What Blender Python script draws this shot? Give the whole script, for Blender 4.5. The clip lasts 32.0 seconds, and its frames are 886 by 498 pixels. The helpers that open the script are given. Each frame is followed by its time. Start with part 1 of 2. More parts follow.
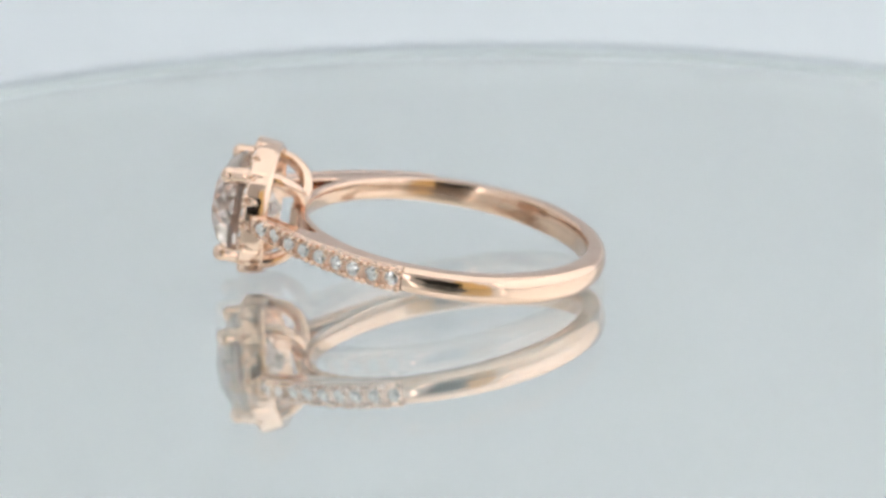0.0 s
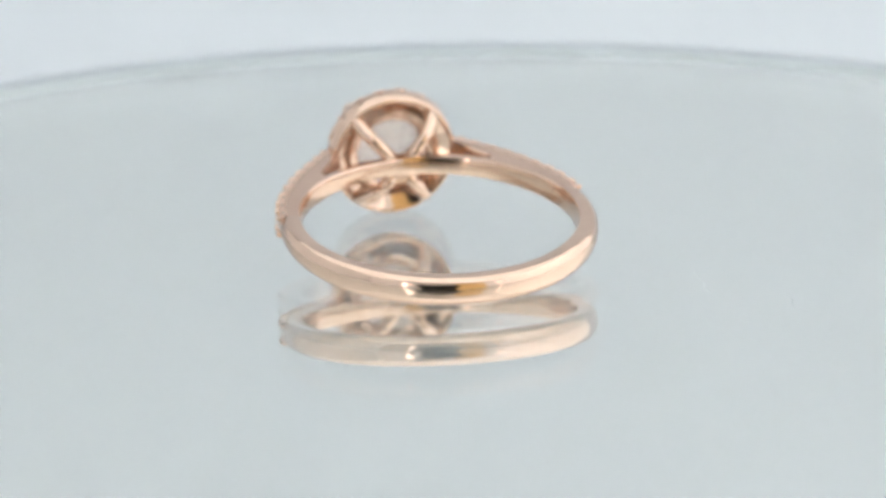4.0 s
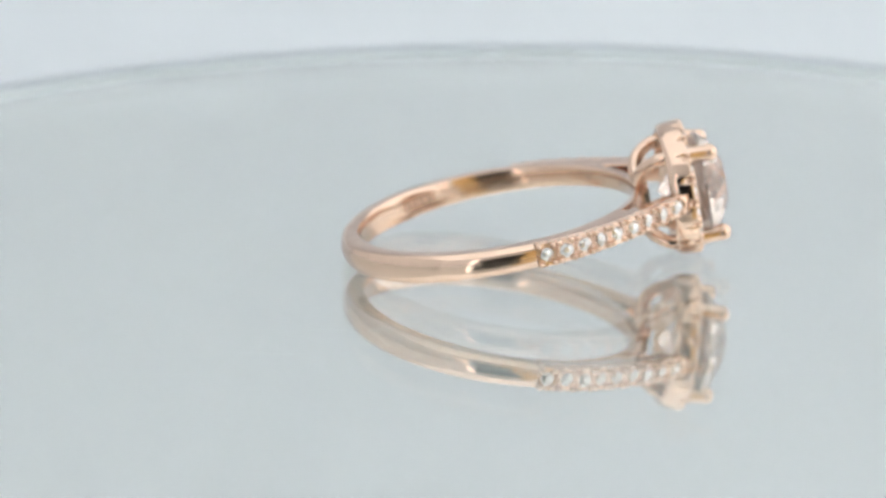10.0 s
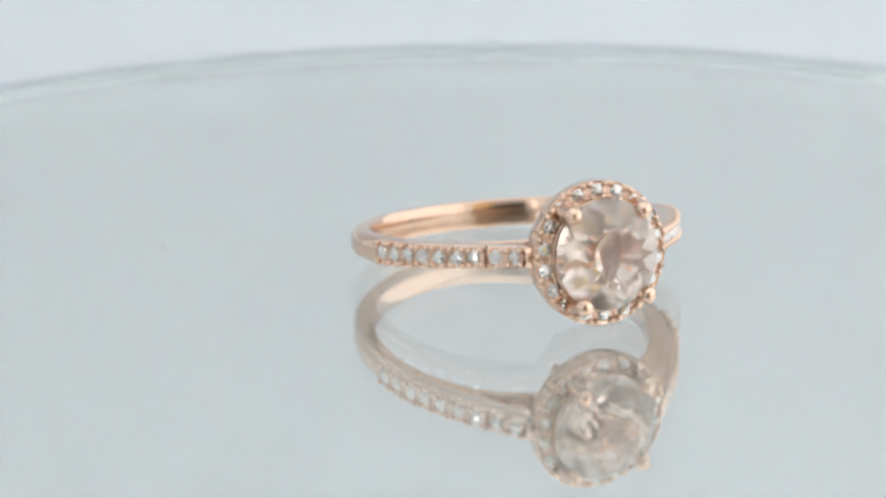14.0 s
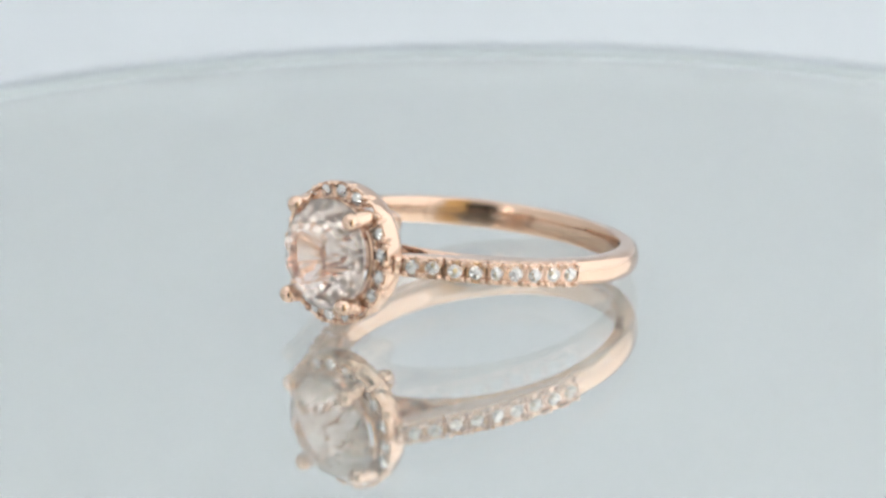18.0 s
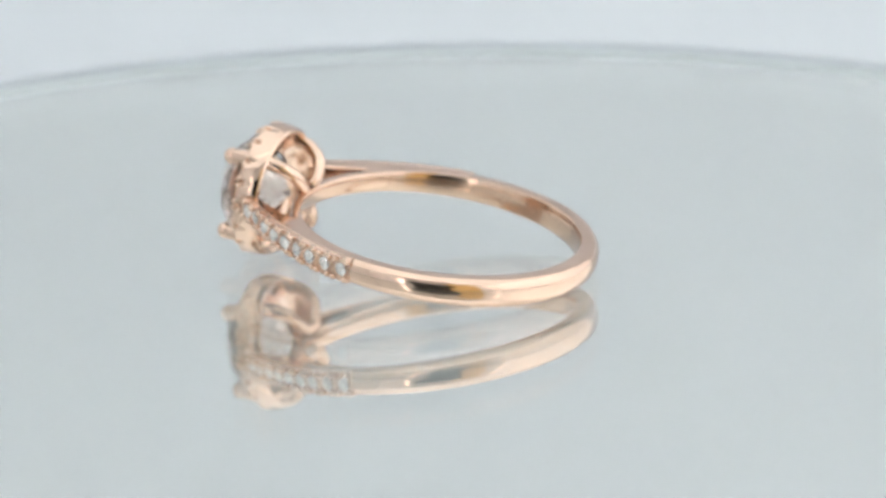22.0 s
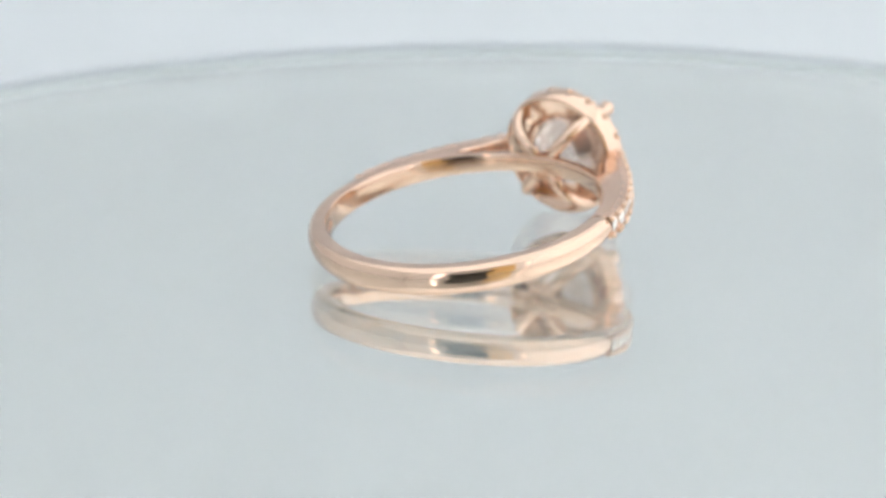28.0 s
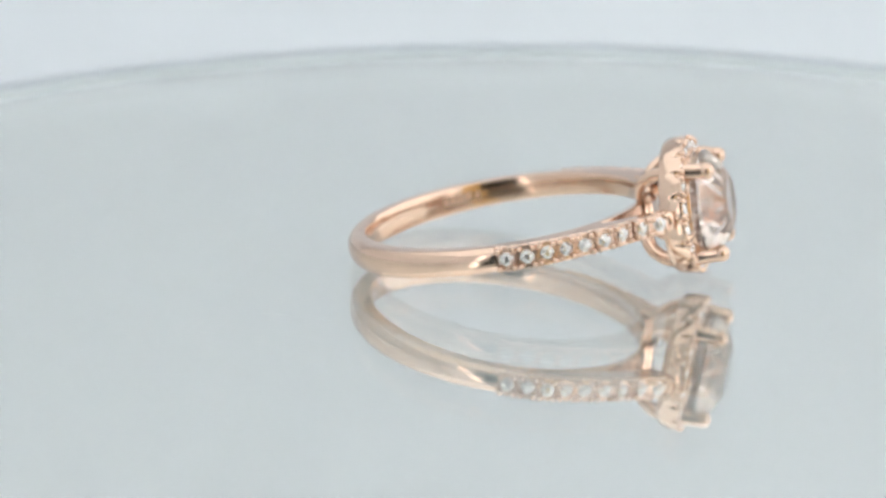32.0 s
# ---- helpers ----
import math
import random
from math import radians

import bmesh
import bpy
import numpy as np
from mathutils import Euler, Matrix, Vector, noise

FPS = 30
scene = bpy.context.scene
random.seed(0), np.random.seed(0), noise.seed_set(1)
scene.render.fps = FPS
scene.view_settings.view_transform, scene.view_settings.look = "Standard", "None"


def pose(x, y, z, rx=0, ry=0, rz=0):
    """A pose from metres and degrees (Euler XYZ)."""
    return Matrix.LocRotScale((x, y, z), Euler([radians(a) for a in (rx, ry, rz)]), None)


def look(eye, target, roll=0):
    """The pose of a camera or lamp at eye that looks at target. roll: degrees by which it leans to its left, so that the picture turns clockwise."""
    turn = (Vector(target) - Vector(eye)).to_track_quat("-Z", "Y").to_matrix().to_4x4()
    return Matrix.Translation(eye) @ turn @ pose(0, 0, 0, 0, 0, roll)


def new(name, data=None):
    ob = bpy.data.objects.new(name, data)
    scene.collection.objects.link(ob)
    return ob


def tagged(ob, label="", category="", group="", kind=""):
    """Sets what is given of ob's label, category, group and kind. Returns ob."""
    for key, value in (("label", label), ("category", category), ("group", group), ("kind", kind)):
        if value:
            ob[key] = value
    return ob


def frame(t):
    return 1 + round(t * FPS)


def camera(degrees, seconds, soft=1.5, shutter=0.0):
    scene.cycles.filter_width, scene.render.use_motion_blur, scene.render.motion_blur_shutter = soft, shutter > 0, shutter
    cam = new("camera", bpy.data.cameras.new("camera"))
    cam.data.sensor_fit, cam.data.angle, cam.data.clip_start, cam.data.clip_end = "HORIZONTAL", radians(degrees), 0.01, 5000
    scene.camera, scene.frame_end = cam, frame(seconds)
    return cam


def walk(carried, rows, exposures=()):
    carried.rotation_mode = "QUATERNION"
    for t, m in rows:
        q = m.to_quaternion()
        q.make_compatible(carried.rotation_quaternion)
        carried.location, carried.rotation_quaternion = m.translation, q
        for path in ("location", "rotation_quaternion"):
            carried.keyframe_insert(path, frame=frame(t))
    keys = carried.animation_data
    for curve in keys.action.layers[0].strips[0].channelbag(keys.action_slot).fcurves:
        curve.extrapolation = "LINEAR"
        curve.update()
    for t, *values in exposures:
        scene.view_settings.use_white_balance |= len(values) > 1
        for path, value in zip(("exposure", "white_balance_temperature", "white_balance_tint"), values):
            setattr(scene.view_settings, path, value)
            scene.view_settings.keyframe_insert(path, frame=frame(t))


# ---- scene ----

MM = 0.001
SECONDS = 32.0
TOP = 0.040                 # height of the glass plate's upper face above the table
EYE = Vector((0.0, -0.183, TOP + 0.0567))
YAW, PITCH, ROLL = radians(-0.625), radians(16.90), -0.789
AIM = Vector((math.sin(YAW) * math.cos(PITCH), math.cos(YAW) * math.cos(PITCH), -math.sin(PITCH)))
VIEW = look(EYE, EYE + AIM, ROLL)

cam = camera(16.9, SECONDS, soft=2.9)
cam.data.dof.use_dof, cam.data.dof.focus_distance, cam.data.dof.aperture_fstop = True, 0.179, 48.0
walk(cam, [(0, VIEW), (SECONDS, VIEW)],
     exposures=[(0, 0.06), (2, 0.12), (6, 0.09), (12, 0.07), (18, 0.08), (23, 0.05), (25, 0.02), (28, 0.12), (32, 0.10)])


# ---- light ----
world = bpy.data.worlds.new("world")
world.use_nodes = True
world.node_tree.nodes["Background"].inputs[0].default_value = (0.75, 0.85, 1.0, 1)
world.node_tree.nodes["Background"].inputs[1].default_value = 0.15
scene.world = world


def softbox(name, eye, target, width, height, watts, colour):
    data = bpy.data.lights.new(name, "AREA")
    data.shape, data.size, data.size_y, data.energy, data.color = "RECTANGLE", width, height, watts, colour
    ob = new(name, data)
    ob.matrix_basis = look(eye, target)
    return ob


softbox("top_softbox", (0.0, 0.0, 1.04), (0.0, 0.0, 0), 1.50, 1.50, 30.5, (1.0, 1.0, 0.985))
softbox("side_softbox", (-0.95, 0.0, 0.42), (0, 0.0, 0.42), 1.40, 1.00, 7.6, (0.985, 1.0, 1.0))
softbox("side_softbox", (0.95, 0.0, 0.42), (0, 0.0, 0.42), 1.40, 1.00, 29.0, (1.0, 0.965, 0.955))
softbox("front_softbox", (-0.42, -0.95, 0.42), (-0.42, 0, 0.42), 0.55, 0.90, 4.6, (1.0, 1.0, 0.99))
softbox("front_softbox", (0.42, -0.95, 0.42), (0.42, 0, 0.42), 0.55, 0.90, 5.4, (1.0, 0.99, 0.98))
softbox("strip_light", (0.51, -0.56, 0.30), (0, 0, 0.10), 0.045, 0.46, 0.07, (1.0, 1.0, 1.0))
softbox("strip_light", (-0.24, -0.575, 0.24), (0, 0, 0.10), 0.06, 0.36, 0.16, (1.0, 1.0, 1.0))
# this ceiling strip is added, unseen, to put glints into the gems
softbox("strip_light", (0.03, -0.28, 0.785), (0.03, -0.26, 0.04), 0.60, 0.06, 0.08, (1.0, 1.0, 1.0))


# ---- materials ----
def material(name):
    m = bpy.data.materials.new(name)
    m.use_nodes = True
    return m, m.node_tree.nodes, m.node_tree.links, m.node_tree.nodes["Principled BSDF"]


def ramp(nodes, links, source, low, high, a=0.3, b=0.7):
    r = nodes.new("ShaderNodeValToRGB")
    r.color_ramp.elements[0].position, r.color_ramp.elements[0].color = a, (*low, 1)
    r.color_ramp.elements[1].position, r.color_ramp.elements[1].color = b, (*high, 1)
    links.new(source, r.inputs[0])
    return r.outputs[0]


def noise_of(nodes, links, scale, detail=4.0, coord="Object"):
    tc, n = nodes.new("ShaderNodeTexCoord"), nodes.new("ShaderNodeTexNoise")
    n.inputs["Scale"].default_value, n.inputs["Detail"].default_value = scale, detail
    links.new(tc.outputs[coord], n.inputs["Vector"])
    return n.outputs["Fac"]


def gold_material(name, base, rough, grain):
    m, nodes, links, p = material(name)
    p.inputs["Metallic"].default_value = 1.0
    links.new(ramp(nodes, links, noise_of(nodes, links, 900), [c * 0.96 for c in base], base), p.inputs["Base Color"])
    r = nodes.new("ShaderNodeMapRange")
    r.inputs["To Min"].default_value, r.inputs["To Max"].default_value = rough * 0.7, rough * 1.5
    links.new(noise_of(nodes, links, 2500), r.inputs["Value"])
    links.new(r.outputs[0], p.inputs["Roughness"])
    b = nodes.new("ShaderNodeBump")
    b.inputs["Strength"].default_value, b.inputs["Distance"].default_value = grain, 0.00002
    links.new(noise_of(nodes, links, 1200), b.inputs["Height"])
    w = nodes.new("ShaderNodeBump")
    w.inputs["Strength"].default_value, w.inputs["Distance"].default_value = 0.5, 0.00015
    links.new(noise_of(nodes, links, 420, 1.0), w.inputs["Height"])
    links.new(b.outputs[0], w.inputs["Normal"])
    links.new(w.outputs[0], p.inputs["Normal"])
    return m


GOLD = gold_material("rose_gold", (0.752, 0.537, 0.418), 0.085, 0.45)
# same gold, rougher inside; its colour is darkened for dimmer reflections there
GOLD_INSIDE_DIMMED = gold_material("rose_gold_inside_dimmed", (0.71, 0.503, 0.378), 0.14, 1.0)
GOLD_CAST = gold_material("rose_gold_cast", (0.77, 0.53, 0.405), 0.11, 0.35)
GOLD_PAVE = gold_material("bright_cut_gold", (0.83, 0.60, 0.47), 0.26, 0.8)
GOLD_STAMP = gold_material("stamped_gold", (0.80, 0.572, 0.438), 0.42, 0.9)


def gem_material(name, tint, ior, clear=1.0):
    m, nodes, links, p = material(name)
    p.inputs["Base Color"].default_value = (*tint, 1)
    p.inputs["Transmission Weight"].default_value = clear
    p.inputs["IOR"].default_value = ior
    p.inputs["Roughness"].default_value = 0.0
    return m


# the share that is not clear is a pale body brightening the dark facets
PINK_GEM = gem_material("morganite", (1.0, 0.86, 0.79), 1.60, 0.88)
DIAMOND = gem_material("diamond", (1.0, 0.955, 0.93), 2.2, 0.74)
# white body and mirror share stand in for light small stones' pavilions return
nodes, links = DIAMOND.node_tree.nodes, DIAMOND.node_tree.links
added_sparkle, both = nodes.new("ShaderNodeBsdfGlossy"), nodes.new("ShaderNodeMixShader")
added_sparkle.inputs["Color"].default_value, added_sparkle.inputs["Roughness"].default_value = (1.0, 0.965, 0.95, 1), 0.08
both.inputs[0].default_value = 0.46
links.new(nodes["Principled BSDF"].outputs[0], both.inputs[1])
links.new(added_sparkle.outputs[0], both.inputs[2])
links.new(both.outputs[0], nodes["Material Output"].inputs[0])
GLASS = gem_material("plate_glass", (0.995, 0.995, 0.985), 1.32)

SILVER, nodes, links, p = material("mirror_backing")
p.inputs["Metallic"].default_value = 1.0
p.inputs["Base Color"].default_value = (0.98, 0.98, 0.97, 1)
p.inputs["Roughness"].default_value = 0.02
paint, both = nodes.new("ShaderNodeBsdfDiffuse"), nodes.new("ShaderNodeMixShader")
paint.inputs[0].default_value = (0.84, 0.925, 0.90, 1)
both.inputs[0].default_value = 0.18
links.new(p.outputs[0], both.inputs[1])
links.new(paint.outputs[0], both.inputs[2])
links.new(both.outputs[0], nodes["Material Output"].inputs[0])

EDGE, nodes, links, p = material("ground_glass_edge")
frost = ramp(nodes, links, noise_of(nodes, links, 300), (0.71, 0.745, 0.79), (0.76, 0.79, 0.83))
links.new(frost, p.inputs["Base Color"])
p.inputs["Roughness"].default_value = 0.6
glow, weave = nodes.new("ShaderNodeBsdfTranslucent"), nodes.new("ShaderNodeMixShader")
links.new(frost, glow.inputs[0])
weave.inputs[0].default_value = 0.45
links.new(p.outputs[0], weave.inputs[1])
links.new(glow.outputs[0], weave.inputs[2])
links.new(weave.outputs[0], nodes["Material Output"].inputs[0])


def matt(name, low, high, scale, rough=0.9, bump=0.1):
    m, nodes, links, p = material(name)
    n = noise_of(nodes, links, scale)
    links.new(ramp(nodes, links, n, low, high), p.inputs["Base Color"])
    p.inputs["Roughness"].default_value = rough
    b = nodes.new("ShaderNodeBump")
    b.inputs["Strength"].default_value, b.inputs["Distance"].default_value = bump, 0.0005
    links.new(noise_of(nodes, links, scale * 30), b.inputs["Height"])
    links.new(b.outputs[0], p.inputs["Normal"])
    return m


WHITE_PAPER = matt("white_paper", (0.60, 0.624, 0.662), (0.64, 0.663, 0.695), 4)
WHITE_FABRIC = matt("white_fabric", (0.80, 0.82, 0.82), (0.85, 0.86, 0.86), 6)
nodes, links = WHITE_FABRIC.node_tree.nodes, WHITE_FABRIC.node_tree.links
glow, weave = nodes.new("ShaderNodeBsdfTranslucent"), nodes.new("ShaderNodeMixShader")
links.new(ramp(nodes, links, noise_of(nodes, links, 6), (0.82, 0.84, 0.84), (0.88, 0.89, 0.89)), glow.inputs[0])
weave.inputs[0].default_value = 0.55
links.new(nodes["Principled BSDF"].outputs[0], weave.inputs[1])
links.new(glow.outputs[0], weave.inputs[2])
links.new(weave.outputs[0], nodes["Material Output"].inputs[0])
TAN = matt("amber_reflection_board", (0.76, 0.55, 0.24), (0.82, 0.61, 0.29), 9)
DARK_ROOM = matt("dark_room", (0.010, 0.010, 0.010), (0.016, 0.015, 0.015), 30)
BLACK = matt("black_plastic", (0.012, 0.012, 0.013), (0.02, 0.02, 0.021), 60, 0.4)
DUST = matt("grey_dust", (0.16, 0.16, 0.15), (0.30, 0.30, 0.29), 900, 0.8)
SCRATCH = matt("scratched_glass", (0.52, 0.54, 0.54), (0.62, 0.64, 0.64), 900, 0.6)
BARE = matt("bare_glass_rim", (0.86, 0.93, 0.91), (0.90, 0.96, 0.94), 300, 0.4)
WHITE_PLASTIC = matt("white_plastic", (0.70, 0.71, 0.71), (0.76, 0.77, 0.77), 40, 0.35)


# ---- mesh tools ----
def link_mesh(name, bm, mat, parent=None, smooth=False, m=None):
    bmesh.ops.recalc_face_normals(bm, faces=bm.faces)
    me = bpy.data.meshes.new(name)
    bm.to_mesh(me)
    bm.free()
    for one in (mat if isinstance(mat, (list, tuple)) else [mat]):
        me.materials.append(one)
    if smooth:
        for f in me.polygons:
            f.use_smooth = True
    ob = new(name, me)
    ob.parent = parent
    if m is not None:
        ob.matrix_basis = m
    return ob


def part(name, bm, mat, parent, label="", smooth=False, m=None):
    ob = link_mesh(name, bm, mat, parent, smooth, m)
    return tagged(ob, label) if label else ob


def same(name, me, parent, m):
    """One more piece on a mesh that is already there."""
    ob = new(name, me)
    ob.parent, ob.matrix_basis = parent, m
    return ob


def sweep(bm, rings, closed=False):
    """Skin a row of equal closed outlines."""
    loops = [[bm.verts.new(v) for v in ring] for ring in rings]
    n, count = len(loops[0]), len(loops)
    for i in range(count if closed else count - 1):
        a, b = loops[i], loops[(i + 1) % count]
        for j in range(n):
            k = (j + 1) % n
            bm.faces.new((a[j], a[k], b[k], b[j]))
    if not closed:
        bm.faces.new(loops[0][::-1])
        bm.faces.new(loops[-1])


def sharp(ob, degrees):
    """Smooth shading that keeps edges above that angle."""
    me = ob.data
    bm = bmesh.new()
    bm.from_mesh(me)
    for e in bm.edges:
        e.smooth = not (len(e.link_faces) == 2 and e.calc_face_angle(0) > radians(degrees))
    for f in bm.faces:
        f.smooth = True
    bm.to_mesh(me)
    bm.free()
    return ob


def box(bm, x0, x1, y0, y1, z0, z1, bevel=0.0):
    made = bmesh.ops.create_cube(bm, size=1.0)["verts"]
    for v in made:
        v.co = Vector(((x0 + x1) / 2 + v.co.x * (x1 - x0), (y0 + y1) / 2 + v.co.y * (y1 - y0), (z0 + z1) / 2 + v.co.z * (z1 - z0)))
    if bevel:
        es = list({e for v in made for e in v.link_edges})
        bmesh.ops.bevel(bm, geom=es, offset=bevel, segments=2, affect="EDGES")


def lathe(profile, steps):
    """Closed (radius, height) outline turned round z."""
    bm = bmesh.new()
    rings = []
    for i in range(steps):
        a = 2 * math.pi * i / steps
        rings.append([Vector((r * math.cos(a), r * math.sin(a), h)) for r, h in profile])
    sweep(bm, rings, True)
    return bm


# ---- the setting ----
def sheet(name, outline, x0, x1, thick, mat, label):
    """A bent sheet: (y, z) outline with thickness, drawn out along x."""
    bm = bmesh.new()
    pts = [Vector((y, z)) for y, z in outline]
    back = []
    for i, q in enumerate(pts):
        d = (pts[min(i + 1, len(pts) - 1)] - pts[max(i - 1, 0)]).normalized()
        back.append(q + Vector((d.y, -d.x)) * thick)
    ring = pts + back[::-1]
    sweep(bm, [[Vector((x, q.x, q.y)) for q in ring] for x in (x0, x1)])
    ob = link_mesh(name, bm, mat)
    sharp(ob, 40)
    return tagged(ob, label, kind="structure")


curve = [(-0.60, 0.0), (0.42, 0.0)]
curve += [(0.42 + 0.22 * math.sin(a), 0.22 - 0.22 * math.cos(a)) for a in [i * math.pi / 24 for i in range(1, 13)]]
curve += [(0.64, 0.80)]
sheet("backdrop", curve, -0.60, 0.60, 0.004, WHITE_PAPER, "seamless pale white paper sweep under and behind the turntable")

for name, b in (("wall_left", (-0.62, -0.602, -0.60, 0.64, 0, 0.80)), ("wall_right", (0.602, 0.62, -0.60, 0.64, 0, 0.80)),
                ("wall_front_left", (-0.60, -0.14, -0.62, -0.602, 0, 0.80)), ("wall_front_right", (0.20, 0.60, -0.62, -0.602, 0, 0.80)),
                ("wall_front_top", (-0.14, 0.20, -0.62, -0.602, 0.36, 0.80)), ("ceiling", (-0.62, 0.62, -0.62, 0.66, 0.802, 0.82))):
    bm = bmesh.new()
    box(bm, *b)
    tagged(link_mesh(name, bm, WHITE_FABRIC), "plain white fabric of the light tent", kind="structure")

# unseen black sheet, put in for the darkness beyond the tent's slit
bm = bmesh.new()
box(bm, -0.24, 0.28, -0.645, -0.635, 0.0, 0.80)
tagged(link_mesh("dark_room_sheet", bm, DARK_ROOM), "black sheet added as the dark room behind the slit of the light tent", kind="structure")
# unseen amber board, added to give the gold its warm mirrored patch
bm = bmesh.new()
box(bm, 0.13, 0.37, -0.598, -0.590, 0.0, 0.54, 0.002)
tagged(link_mesh("board", bm, TAN), "amber board added at the white tent wall for the warm patch mirrored in the gold", "board")


def photo_camera():
    body = new("photo_camera")
    body.matrix_basis = VIEW
    bm = bmesh.new()
    box(bm, -0.072, 0.072, -0.040, 0.040, 0.070, 0.125, 0.008)
    part("body", bm, BLACK, body, smooth=False)
    bm = lathe([(0.020, 0.012), (0.036, 0.006), (0.040, 0.010), (0.040, 0.072), (0.020, 0.072)], 48)
    part("lens_barrel", bm, BLACK, body)
    bm = lathe([(0.0005, 0.020), (0.021, 0.016), (0.021, 0.020), (0.0005, 0.022)], 32)
    part("front_element", bm, BLACK, body)
    return tagged(body, "black camera with a short lens facing the turntable", "camera")


photo_camera()


# ---- turntable ----
PLATE_R, PLATE_T = 63.8 * MM, 2.75 * MM


def turntable():
    table = new("turntable")
    table.matrix_basis = pose(0, 0, TOP)
    bm = bmesh.new()
    steps = 256
    arris = 0.35 * MM
    # clear top, ground upright edge, a bare rim round the silvered back
    levels = [(PLATE_R - arris, 0.0), (PLATE_R, -arris), (PLATE_R, arris - PLATE_T), (PLATE_R - arris, -PLATE_T), (PLATE_R - 2.0 * MM, -PLATE_T)]
    loops = [[bm.verts.new((r * math.cos(2 * math.pi * i / steps), r * math.sin(2 * math.pi * i / steps), h)) for i in range(steps)] for r, h in levels]
    bm.faces.new(loops[0])
    for k, slot in enumerate((2, 2, 2, 3)):
        for i in range(steps):
            j = (i + 1) % steps
            f = bm.faces.new((loops[k][i], loops[k + 1][i], loops[k + 1][j], loops[k][j]))
            f.material_index = slot
    f = bm.faces.new(loops[4][::-1])
    f.material_index = 1
    part("glass_plate", bm, [GLASS, SILVER, EDGE, BARE], table, "clear mirror-backed glass disc with a ground edge", m=pose(-0.2 * MM, -0.22 * MM, 0))
    bm = lathe([(0.001, -4.2 * MM), (44 * MM, -4.2 * MM), (45 * MM, -5 * MM), (46 * MM, -39 * MM), (45 * MM, -40 * MM), (0.001, -40 * MM)], 96)
    part("base", bm, WHITE_PLASTIC, table, "round white plastic base")
    # wear on the glass: two hairline scratches and specks of dust
    for x0, y0, x1, y1, wide in ((-16.1, 15.0, -16.8, 11.4, 0.06), (-12.1, 10.8, -12.6, 7.6, 0.04), (-12.6, 7.3, -12.8, 5.4, 0.03), (-15.3, 14.4, -14.7, 13.2, 0.04)):
        bm = bmesh.new()
        a, b = Vector((x0, y0, 0)), Vector((x1, y1, 0))
        side = (b - a).normalized().cross(Vector((0, 0, 1)))
        rings = []
        for k in range(9):
            u = k / 8
            q = a.lerp(b, u) + side * 0.12 * math.sin(9 * u + x0)
            h = wide * 0.5 * (0.25 + 0.75 * math.sin(math.pi * (0.06 + 0.88 * u)))
            rings.append([(q + side * h + Vector((0, 0, 0.001))) * MM, (q + Vector((0, 0, 0.012))) * MM, (q - side * h + Vector((0, 0, 0.001))) * MM])
        sweep(bm, rings)
        part("scratch", bm, SCRATCH, table, "fine pale hairline scratch")
    for x, y, size in ((10.1, -6.3, 0.06), (-16.5, 12.7, 0.06), (0.1, 22.4, 0.05), (21.0, 5.0, 0.04), (-4.0, -24.0, 0.045)):
        bm = bmesh.new()
        bmesh.ops.create_icosphere(bm, subdivisions=2, radius=size * MM)
        for v in bm.verts:
            v.co = v.co * (1 + 0.5 * noise.noise(v.co * 9000 + Vector((x, y, 0)))) + Vector((0, 0, size * 0.9 * MM))
            v.co.z *= 0.7
        part("dust_speck", bm, DUST, table, "dark speck of dust", smooth=True, m=pose(x * MM, y * MM, 0))
    return tagged(table, "round mirrored glass display turntable with a greenish edge", "turntable")


TABLE = turntable()


# ---- gems ----
def brilliant(radius, table=0.56, crown=0.15 * 2, depth=0.43 * 2, n=8):
    """Round brilliant: girdle at z = 0, table up."""
    bm = bmesh.new()
    h = radius * crown
    girdle = radius * 0.03

    def ring(r, z, count, turn):
        return [bm.verts.new((r * math.cos(2 * math.pi * (i + turn) / count), r * math.sin(2 * math.pi * (i + turn) / count), z)) for i in range(count)]

    top = ring(radius * table, h, n, 0.0)
    mid = ring(radius * 0.80, h * 0.60, n, 0.5)
    up = ring(radius, girdle, 2 * n, 0.0)
    low = ring(radius, -girdle, 2 * n, 0.0)
    belly = ring(radius * 0.60, -radius * depth * 0.44, 2 * n, 0.0)
    pav = ring(radius * 0.24, -radius * depth * 0.775, n, 0.0)
    culet = bm.verts.new((0, 0, -radius * depth))
    bm.faces.new(top)
    for i in range(n):
        j = (i + 1) % n
        a, b = up[2 * i], up[(2 * i + 2) % (2 * n)]
        c = up[2 * i + 1]
        bm.faces.new((top[i], mid[i], top[j]))
        bm.faces.new((mid[i], a, c))
        bm.faces.new((mid[i], c, b))
        bm.faces.new((top[i], mid[i - 1], a))
        bm.faces.new((top[i], a, mid[i]))
        d, e, g = low[2 * i], low[2 * i + 1], low[(2 * i + 2) % (2 * n)]
        o, q, r = belly[2 * i], belly[2 * i + 1], belly[(2 * i + 2) % (2 * n)]
        bm.faces.new((o, e, d))
        bm.faces.new((o, q, e))
        bm.faces.new((r, g, e))
        bm.faces.new((r, e, q))
        bm.faces.new((pav[i], q, o))
        bm.faces.new((pav[i], pav[j], q))
        bm.faces.new((pav[j], r, q))
        bm.faces.new((culet, pav[j], pav[i]))
    for i in range(2 * n):
        j = (i + 1) % (2 * n)
        bm.faces.new((up[i], low[i], low[j], up[j]))
    return bm


# ---- ring ----
# ring space: x along the finger's width, y away from the head, z along the ring's axis; millimetres times MM
SHANK_AT = (1.84, -1.6, 2.50, -9.3, 0.9)      # the band lies on its back, leaning a little to one side
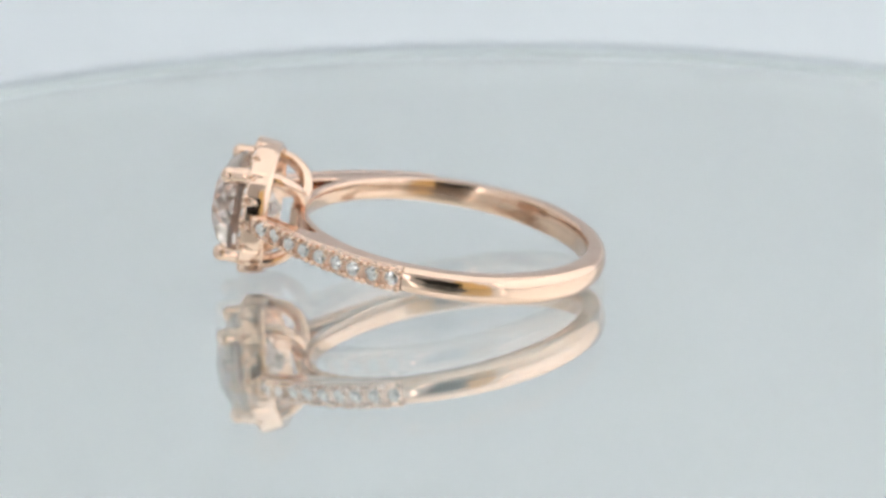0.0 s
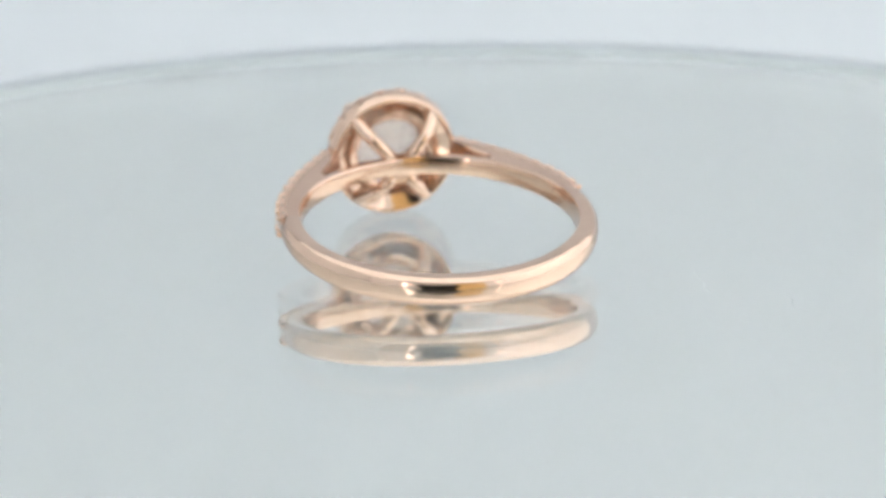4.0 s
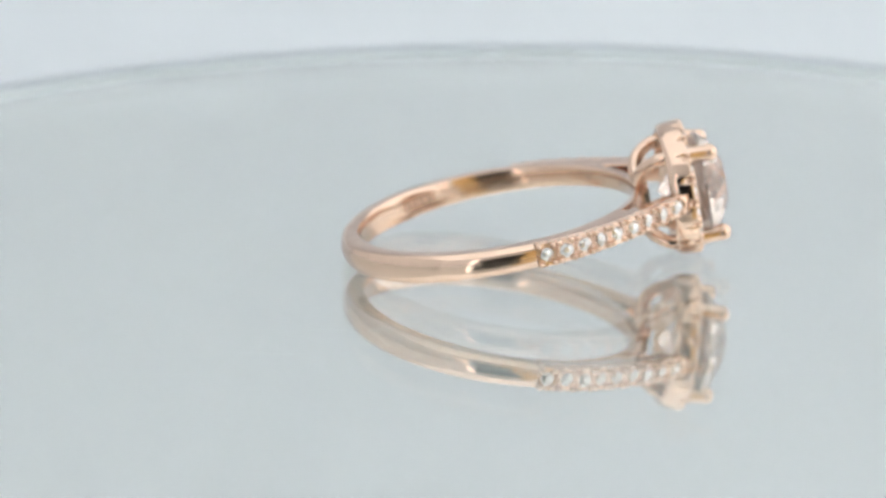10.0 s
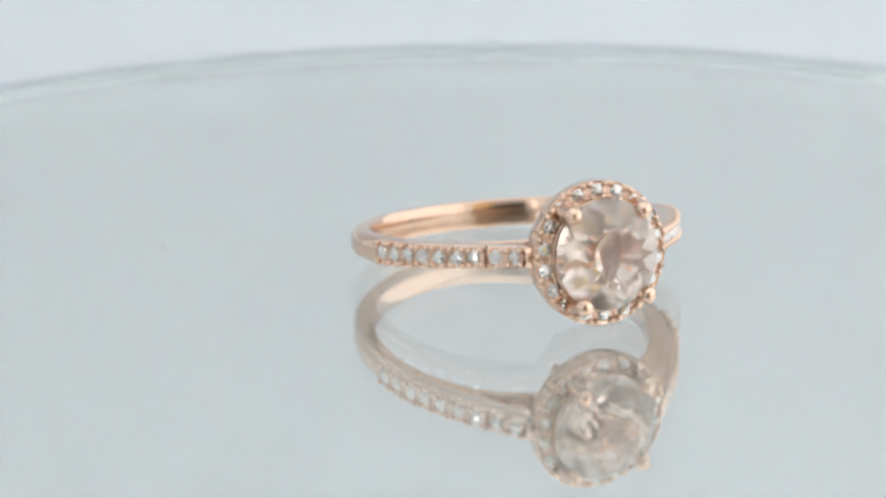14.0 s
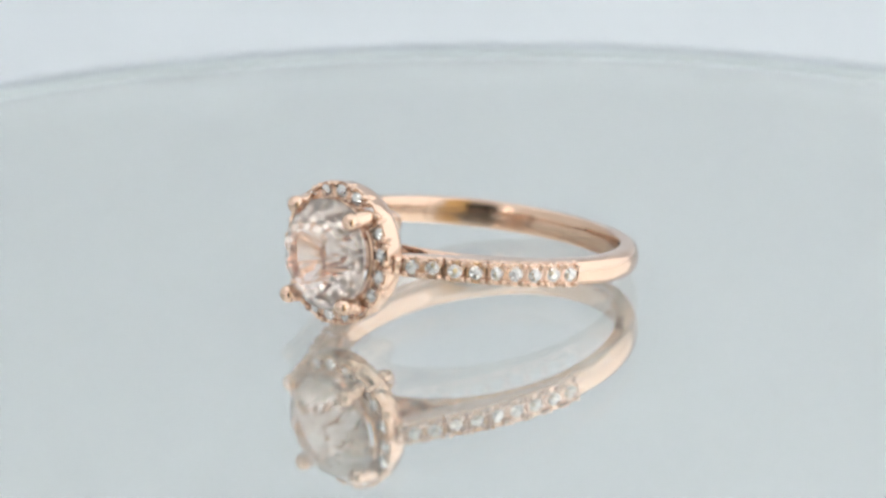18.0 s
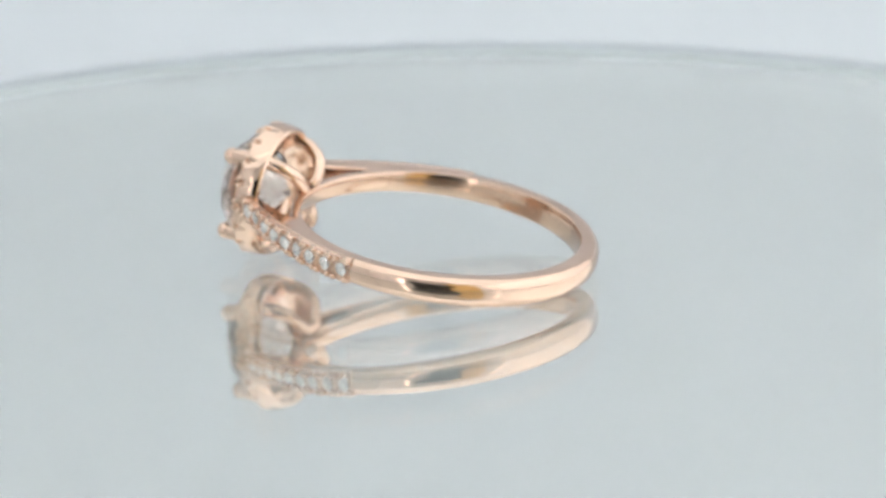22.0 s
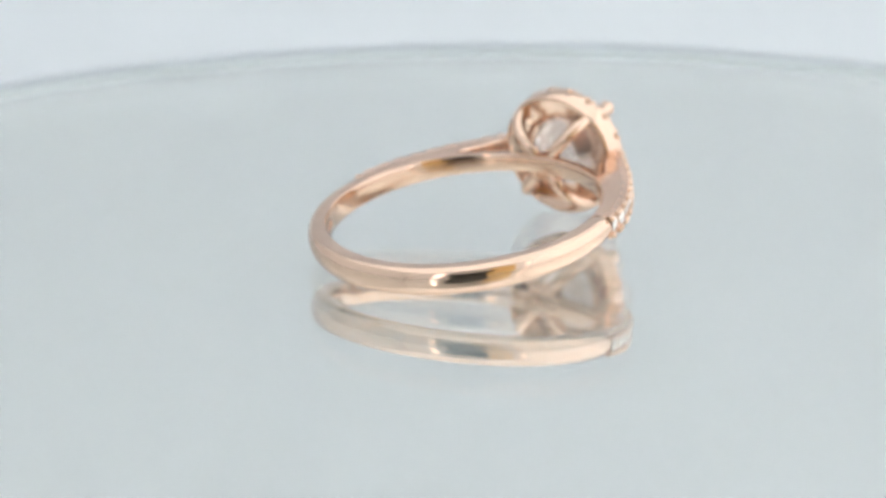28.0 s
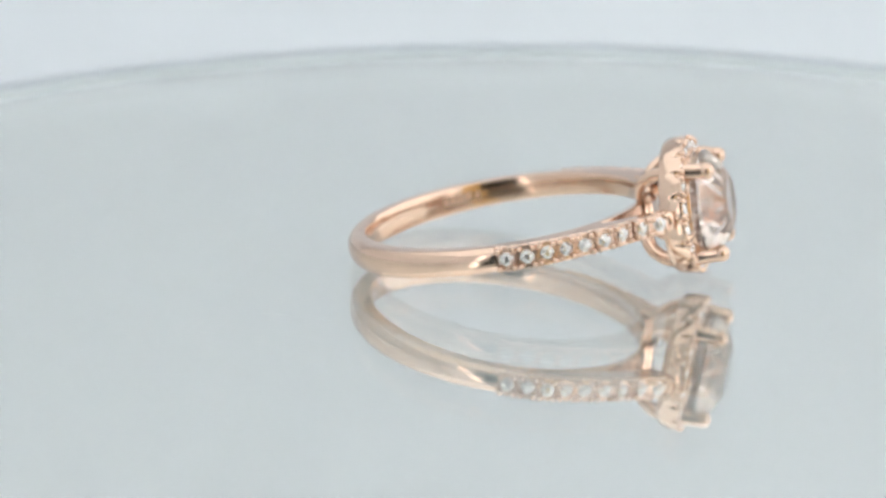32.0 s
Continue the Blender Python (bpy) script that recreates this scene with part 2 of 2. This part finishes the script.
HEAD_AT = (1.83, -1.6, 2.43, -8.95, 0.9)
R_IN, R_OUT = 8.90, 10.25
HALO_R, HALO_IN, HALO_Y = 4.36, 3.22, -12.55
FACE = Matrix.Rotation(radians(90), 4, "X")          # turns z to -y, the way the head looks


def half_width(a):
    """Half of the band's width at angle a from the head: full at the back, slimmer along the shoulders."""
    d = math.degrees(a)
    return 0.62 + 0.18 * min(1.0, d / 80) + 0.13 * max(0.0, min(1.0, (d - 80) / 50))


def shank_ring(a):
    """Outline of the band at angle a from the head's direction."""
    near = max(0.0, min(1.0, (radians(79.96) - abs(a)) / radians(0.45)))
    outer = R_OUT - 0.66 * near
    half = half_width(abs(a)) - 0.02 * near
    side = outer - 0.64 + 0.46 * near
    prof = [(R_IN + 0.10, -half + 0.02), (R_IN, -half + 0.16), (R_IN, 0.0), (R_IN, half - 0.16), (R_IN + 0.10, half - 0.02), (R_IN + 0.2, half)]
    prof.append((side, half))
    for k in range(1, 20):
        q = math.pi * (0.5 - k / 20)
        s, c = math.sin(q), math.cos(q)
        prof.append((side + (outer - side) * c ** 0.95, half * (abs(s) ** 0.95) * (1 if s > 0 else -1)))
    prof.append((side, -half))
    prof.append((R_IN + 0.2, -half))
    return [Vector((r * math.sin(a), -r * math.cos(a), z)) * MM for r, z in prof]


SHOULDER = ((10.08, -0.6), (9.98, -2.52), (9.50, -4.46), (8.67, -6.24), (7.35, -8.43), (5.13, -11.18), (4.15, -12.35))


def along(s):
    """Point and unit way on the shoulder's top line, s from 0 (shank) to 1 (halo)."""
    pts = [Vector((x, y, 0)) for x, y in SHOULDER]
    lens = [(b - a).length for a, b in zip(pts, pts[1:])]
    total, d = sum(lens), s * sum(lens)
    i = 0
    while i < len(lens) - 1 and d > lens[i]:
        d -= lens[i]
        i += 1
    p0, p1, p2, p3 = pts[max(i - 1, 0)], pts[i], pts[i + 1], pts[min(i + 2, len(pts) - 1)]
    u = d / lens[i]
    q = 0.5 * (2 * p1 + (p2 - p0) * u + (2 * p0 - 5 * p1 + 4 * p2 - p3) * u * u + (3 * p1 - p0 - 3 * p2 + p3) * u ** 3)
    w = 0.5 * ((p2 - p0) + 2 * (2 * p0 - 5 * p1 + 4 * p2 - p3) * u + 3 * (3 * p1 - p0 - 3 * p2 + p3) * u * u)
    return q, w.normalized(), total


LENGTH = along(0)[2]


def shoulder_mesh(side):
    bm = bmesh.new()
    rings = []
    for i in range(41):
        s = i / 40
        q, w, _ = along(s)
        n = Vector((-w.y, w.x, 0))          # away from the finger
        if n.dot(Vector((1, -0.6, 0))) < 0:
            n = -n
        half = 0.81 - 0.19 * s
        top, floor = -0.43, -0.48
        # solid down to the finger as far as the fork, then a tapering arm over the bridge
        down = (q.length - R_IN - 0.05) / max(0.3, n.dot(q.normalized()))
        arm = 0.88 + 0.72 * (1 - s) / 0.34 if s > 0.66 else 1.6 + (0.66 - s) * 30
        low = -min(down, arm)
        prof = [(top, 0.03 - half), (top, 0.20 - half), (floor, 0.21 - half), (floor, half - 0.21), (top, half - 0.20), (top, half - 0.03), (top - 0.04, half),
                (low + 0.12, half), (low, half - 0.12), (low, 0.12 - half), (low + 0.12, -half), (top - 0.04, -half)]
        rings.append([Vector(((q + n * h).x * side, (q + n * h).y, z)) * MM for h, z in prof])
    sweep(bm, rings)
    return bm


def wire(points, radii, segments=10):
    bm = bmesh.new()
    rings = []
    n = len(points)
    for i, q in enumerate(points):
        w = (points[min(i + 1, n - 1)] - points[max(i - 1, 0)]).normalized()
        a = w.cross(Vector((0.3, 0.1, 1))).normalized()
        b = w.cross(a)
        rings.append([(q + (a * math.cos(2 * math.pi * k / segments) + b * math.sin(2 * math.pi * k / segments)) * radii[i]) * MM for k in range(segments)])
    sweep(bm, rings)
    return bm


def smooth_line(pts, count):
    out = []
    for i in range(count):
        u = i / (count - 1) * (len(pts) - 1)
        k = min(int(u), len(pts) - 2)
        u -= k
        p0, p1, p2, p3 = pts[max(k - 1, 0)], pts[k], pts[k + 1], pts[min(k + 2, len(pts) - 1)]
        out.append(0.5 * (2 * p1 + (p2 - p0) * u + (2 * p0 - 5 * p1 + 4 * p2 - p3) * u * u + (3 * p1 - p0 - 3 * p2 + p3) * u ** 3))
    return out


def seat_tile(x0, x1, y0, y1, hole, bend):
    """A small plate with a conical seat for one stone; bend maps the plan onto a curved row."""
    angles = sorted([2 * math.pi * k / 24 for k in range(24)] + [math.atan2(y, x) % (2 * math.pi) for x in (x0, x1) for y in (y0, y1)])

    def edge(a, grow):
        c, s = math.cos(a), math.sin(a)
        k = min([((x1 if c > 0 else x0) / c) if abs(c) > 1e-6 else 1e9, ((y1 if s > 0 else y0) / s) if abs(s) > 1e-6 else 1e9])
        return bend(k * c * grow, k * s * grow)

    bm = bmesh.new()
    rings = []
    for a in angles:
        (xa, ya), (xb, yb) = edge(a, 1.0), edge(a, 0.95)
        c, s = math.cos(a), math.sin(a)
        rings.append([Vector((xa, ya, -0.42)) * MM, Vector((xa, ya, -0.09)) * MM, Vector((xb, yb, -0.045)) * MM,
                      Vector((hole * c, hole * s, -0.045)) * MM, Vector((0.24 * c, 0.24 * s, -0.46)) * MM])
    sweep(bm, rings, True)
    return bm


def ring():
    top = new("ring")
    top.matrix_basis = pose(0, 0, TOP)
    x, y, z, tip, roll = SHANK_AT
    lean = pose(x * MM, y * MM, z * MM, tip, roll)
    x, y, z, tip, roll = HEAD_AT
    head = pose(x * MM, y * MM, z * MM, tip, roll)

    bm = bmesh.new()
    steps = sorted([1.5 * i - 180 for i in range(240)] + [-79.96, 79.96])
    sweep(bm, [shank_ring(radians(a)) for a in steps], True)
    shank = sharp(part("shank", bm, [GOLD, GOLD_INSIDE_DIMMED], top, "polished plain rose gold band", m=lean), 40)
    for f in shank.data.polygons:
        f.material_index = 1 if f.center.xy.length < (R_IN + 0.03) * MM else 0
    # worn stamp inside the band, five illegible marks
    for a, width, high, up in ((129.6, 0.40, 0.50, 0.00), (126.2, 0.46, 0.58, 0.04), (122.8, 0.44, 0.60, 0.02), (119.2, 0.50, 0.56, 0.05), (115.2, 0.36, 0.52, 0.03)):
        bm = bmesh.new()
        box(bm, -width / 2 * MM, width / 2 * MM, -0.025 * MM, 0.025 * MM, -high / 2 * MM, high / 2 * MM, 0.015 * MM)
        part("stamp_mark", bm, GOLD_STAMP, shank, "frosted stamp mark in the band",
             m=Matrix.Rotation(radians(a), 4, "Z") @ Matrix.Translation((0, -8.875 * MM, up * MM)))

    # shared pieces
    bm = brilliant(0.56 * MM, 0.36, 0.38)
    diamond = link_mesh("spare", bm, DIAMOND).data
    bm = bmesh.new()
    bmesh.ops.create_icosphere(bm, subdivisions=2, radius=0.205 * MM)
    bead = link_mesh("spare", bm, GOLD, smooth=True).data
    tile = link_mesh("spare", seat_tile(-0.606, 0.606, -0.80, 0.80, 0.455, lambda x, y: (x, y)), GOLD_PAVE).data
    halo_tile = link_mesh("spare", seat_tile(-0.47, 0.41, -0.645, 0.645, 0.425,
                          lambda x, y: ((3.80 + x) * math.cos(y / 3.80) - 3.80, (3.80 + x) * math.sin(y / 3.80))), GOLD_PAVE).data
    bm = bmesh.new()
    box(bm, -0.32 * MM, 0.32 * MM, -0.58 * MM, 0.58 * MM, -0.20 * MM, 0.20 * MM, 0.06 * MM)
    plain = link_mesh("spare", bm, GOLD, smooth=True).data
    for ob in [o for o in scene.collection.objects if o.name.startswith("spare")]:
        bpy.data.objects.remove(ob)

    for side in (-1, 1):
        sh = part("shoulder", shoulder_mesh(side), GOLD_CAST, top, "tapering shoulder set with small diamonds", m=lean)
        sharp(sh, 35)
        for i in range(9):
            q, w, _ = along((1.85 + i * 1.265) / LENGTH)
            n = Vector((-w.y, w.x, 0))
            if n.dot(Vector((1, -0.6, 0))) < 0:
                n = -n
            q, w, n = Vector((q.x * side, q.y, 0)), Vector((w.x * side, w.y, 0)), Vector((n.x * side, n.y, 0))
            b = n.cross(w)
            turn = Matrix((w, b, n)).transposed().to_4x4()
            if turn.determinant() < 0:
                turn = Matrix((w, -b, n)).transposed().to_4x4()
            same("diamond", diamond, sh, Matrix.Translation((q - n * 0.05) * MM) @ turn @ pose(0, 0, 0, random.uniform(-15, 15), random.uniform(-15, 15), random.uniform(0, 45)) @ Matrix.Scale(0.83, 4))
            half = 0.80 - 0.19 * (i + 1.6) / 11
            same("seat", tile, sh, Matrix.Translation(q * MM) @ turn @ Matrix.Diagonal((1, half / 0.80, 1, 1)))
            if i == 8:
                same("end_plate", plain, sh, Matrix.Translation((q + w * 0.88 - n * 0.19) * MM) @ turn)
            for e in (-0.44, 0.44):
                for z in (0.20 - half, half - 0.20):
                    same("bead", bead, sh, Matrix.Translation((q + w * e + n * 0.06 + Vector((0, 0, z))) * MM) @ turn)

    # halo, turned about the head's axis
    hy = HALO_Y
    prof = [(HALO_IN - 0.02, 0.26), (HALO_IN + 0.03, 0.32), (HALO_IN + 0.08, 0.28), (HALO_IN + 0.11, -0.06), (HALO_IN + 0.11, -0.40), (HALO_R - 0.15, -0.40), (HALO_R - 0.15, -0.05), (HALO_R - 0.02, 0.0), (HALO_R + 0.02, -0.06), (HALO_R + 0.02, -0.2), (HALO_R + 0.02, -0.35), (HALO_R + 0.02, -0.5), (HALO_R - 0.03, -1.00), (HALO_R - 0.13, -1.33), (HALO_R - 0.22, -1.46), (4.05, -1.50), (3.93, -1.46), (3.66, -1.32), (3.10, -1.02), (2.44, -0.70), (2.36, -0.60), (2.42, -0.50), (HALO_IN - 0.10, 0.06)]
    bm = lathe([(r * MM, h * MM) for r, h in prof], 432)
    # small cuts in the rim between the stones
    for v in bm.verts:
        if v.co.z > -0.2 * MM and v.co.xy.length > 4.2 * MM:
            off = abs((math.degrees(math.atan2(v.co.y, v.co.x)) + 10) % 20 - 10)
            v.co.z -= 0.20 * MM * max(0.0, 1 - off / 2.2)
        if v.co.z > -0.7 * MM and v.co.xy.length > 4.2 * MM:
            off = abs((math.degrees(math.atan2(v.co.y, v.co.x)) + 10) % 20 - 10)
            v.co.xy *= 1 - 0.09 * max(0.0, 1 - (off / 3.0) ** 2) * max(0.0, 1 + v.co.z / (0.55 * MM))
    bmesh.ops.transform(bm, matrix=Matrix.Translation((0, hy * MM, 0)) @ FACE, verts=bm.verts)
    halo = sharp(part("halo", bm, GOLD, top, "round rose gold halo set with small diamonds", m=head), 50)
    count = 18
    for i in range(count):
        a = 2 * math.pi * (i + 0.5) / count
        at = Matrix.Translation((0, hy * MM, 0)) @ FACE @ Matrix.Rotation(a, 4, "Z")
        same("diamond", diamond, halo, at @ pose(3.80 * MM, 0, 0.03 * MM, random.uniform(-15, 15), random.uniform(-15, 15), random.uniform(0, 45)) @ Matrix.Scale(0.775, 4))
        same("seat", halo_tile, halo, at @ pose(3.80 * MM, 0, 0.045 * MM))
        for da in (-6.9, 6.9):
            for r in (3.38, 4.19):
                same("bead", bead, halo, at @ pose(0, 0, 0, 0, 0, da) @ pose(r * MM, 0, -0.01 * MM) @ Matrix.Scale(1.18, 4))

    # basket: bridge plate in the band and four claws
    bm = bmesh.new()
    box(bm, -1.20 * MM, 1.20 * MM, -9.95 * MM, -9.10 * MM, -1.20 * MM, 0.80 * MM, 0.22 * MM)
    sharp(part("basket_base", bm, GOLD_CAST, top, m=head), 40)
    for a, r_end, y_end in ((46.5, 3.38, -13.90), (132, 3.50, -13.96), (234, 3.52, -14.14), (311, 3.56, -13.82)):
        c, s = math.cos(radians(a)), math.sin(radians(a))
        prof = [(0.95, -9.50), (1.55, -9.36), (2.65, -9.62), (3.42, -10.4), (3.68, -11.2), (3.60, -12.4), (3.55, -13.1), (r_end, y_end + 0.10)]
        pts = smooth_line([Vector((r * c, y, r * s)) for r, y in prof], 28)
        radii = [0.44 + 0.14 * max(0, min(1, (i - 14) / 6)) - 0.07 * max(0, i - 20) / 7 for i in range(28)]
        cl = part("claw", wire(pts, radii, 12), GOLD, top, smooth=False, m=head)
        sharp(cl, 50)
        bm = bmesh.new()
        bmesh.ops.create_uvsphere(bm, u_segments=20, v_segments=12, radius=0.56 * MM)
        part("claw_tip", bm, GOLD, cl, smooth=True, m=Matrix.Translation(Vector((r_end * c, y_end, r_end * s)) * MM))

    bm = brilliant(3.36 * MM, 0.47, 0.43, 0.86, 14)
    part("center_stone", bm, PINK_GEM, top, "large clear peach-tinted round brilliant gemstone",
         m=head @ Matrix.Translation((0, -13.42 * MM, 0)) @ FACE @ pose(0, 0, 0, 0, 0, 11))
    return tagged(top, "rose gold halo ring with peach gemstone lying on the glass disc", "ring")


RING = ring()


# ---- movement ----
PERIOD, SQUARE = 21.0, 16.0


def motions():
    rows = [(0.5 * i, pose(0, 0, TOP, 0, 0, -9.4 - 360 / PERIOD * (0.5 * i - SQUARE))) for i in range(65)]
    walk(TABLE, rows)
    walk(RING, rows)


motions()
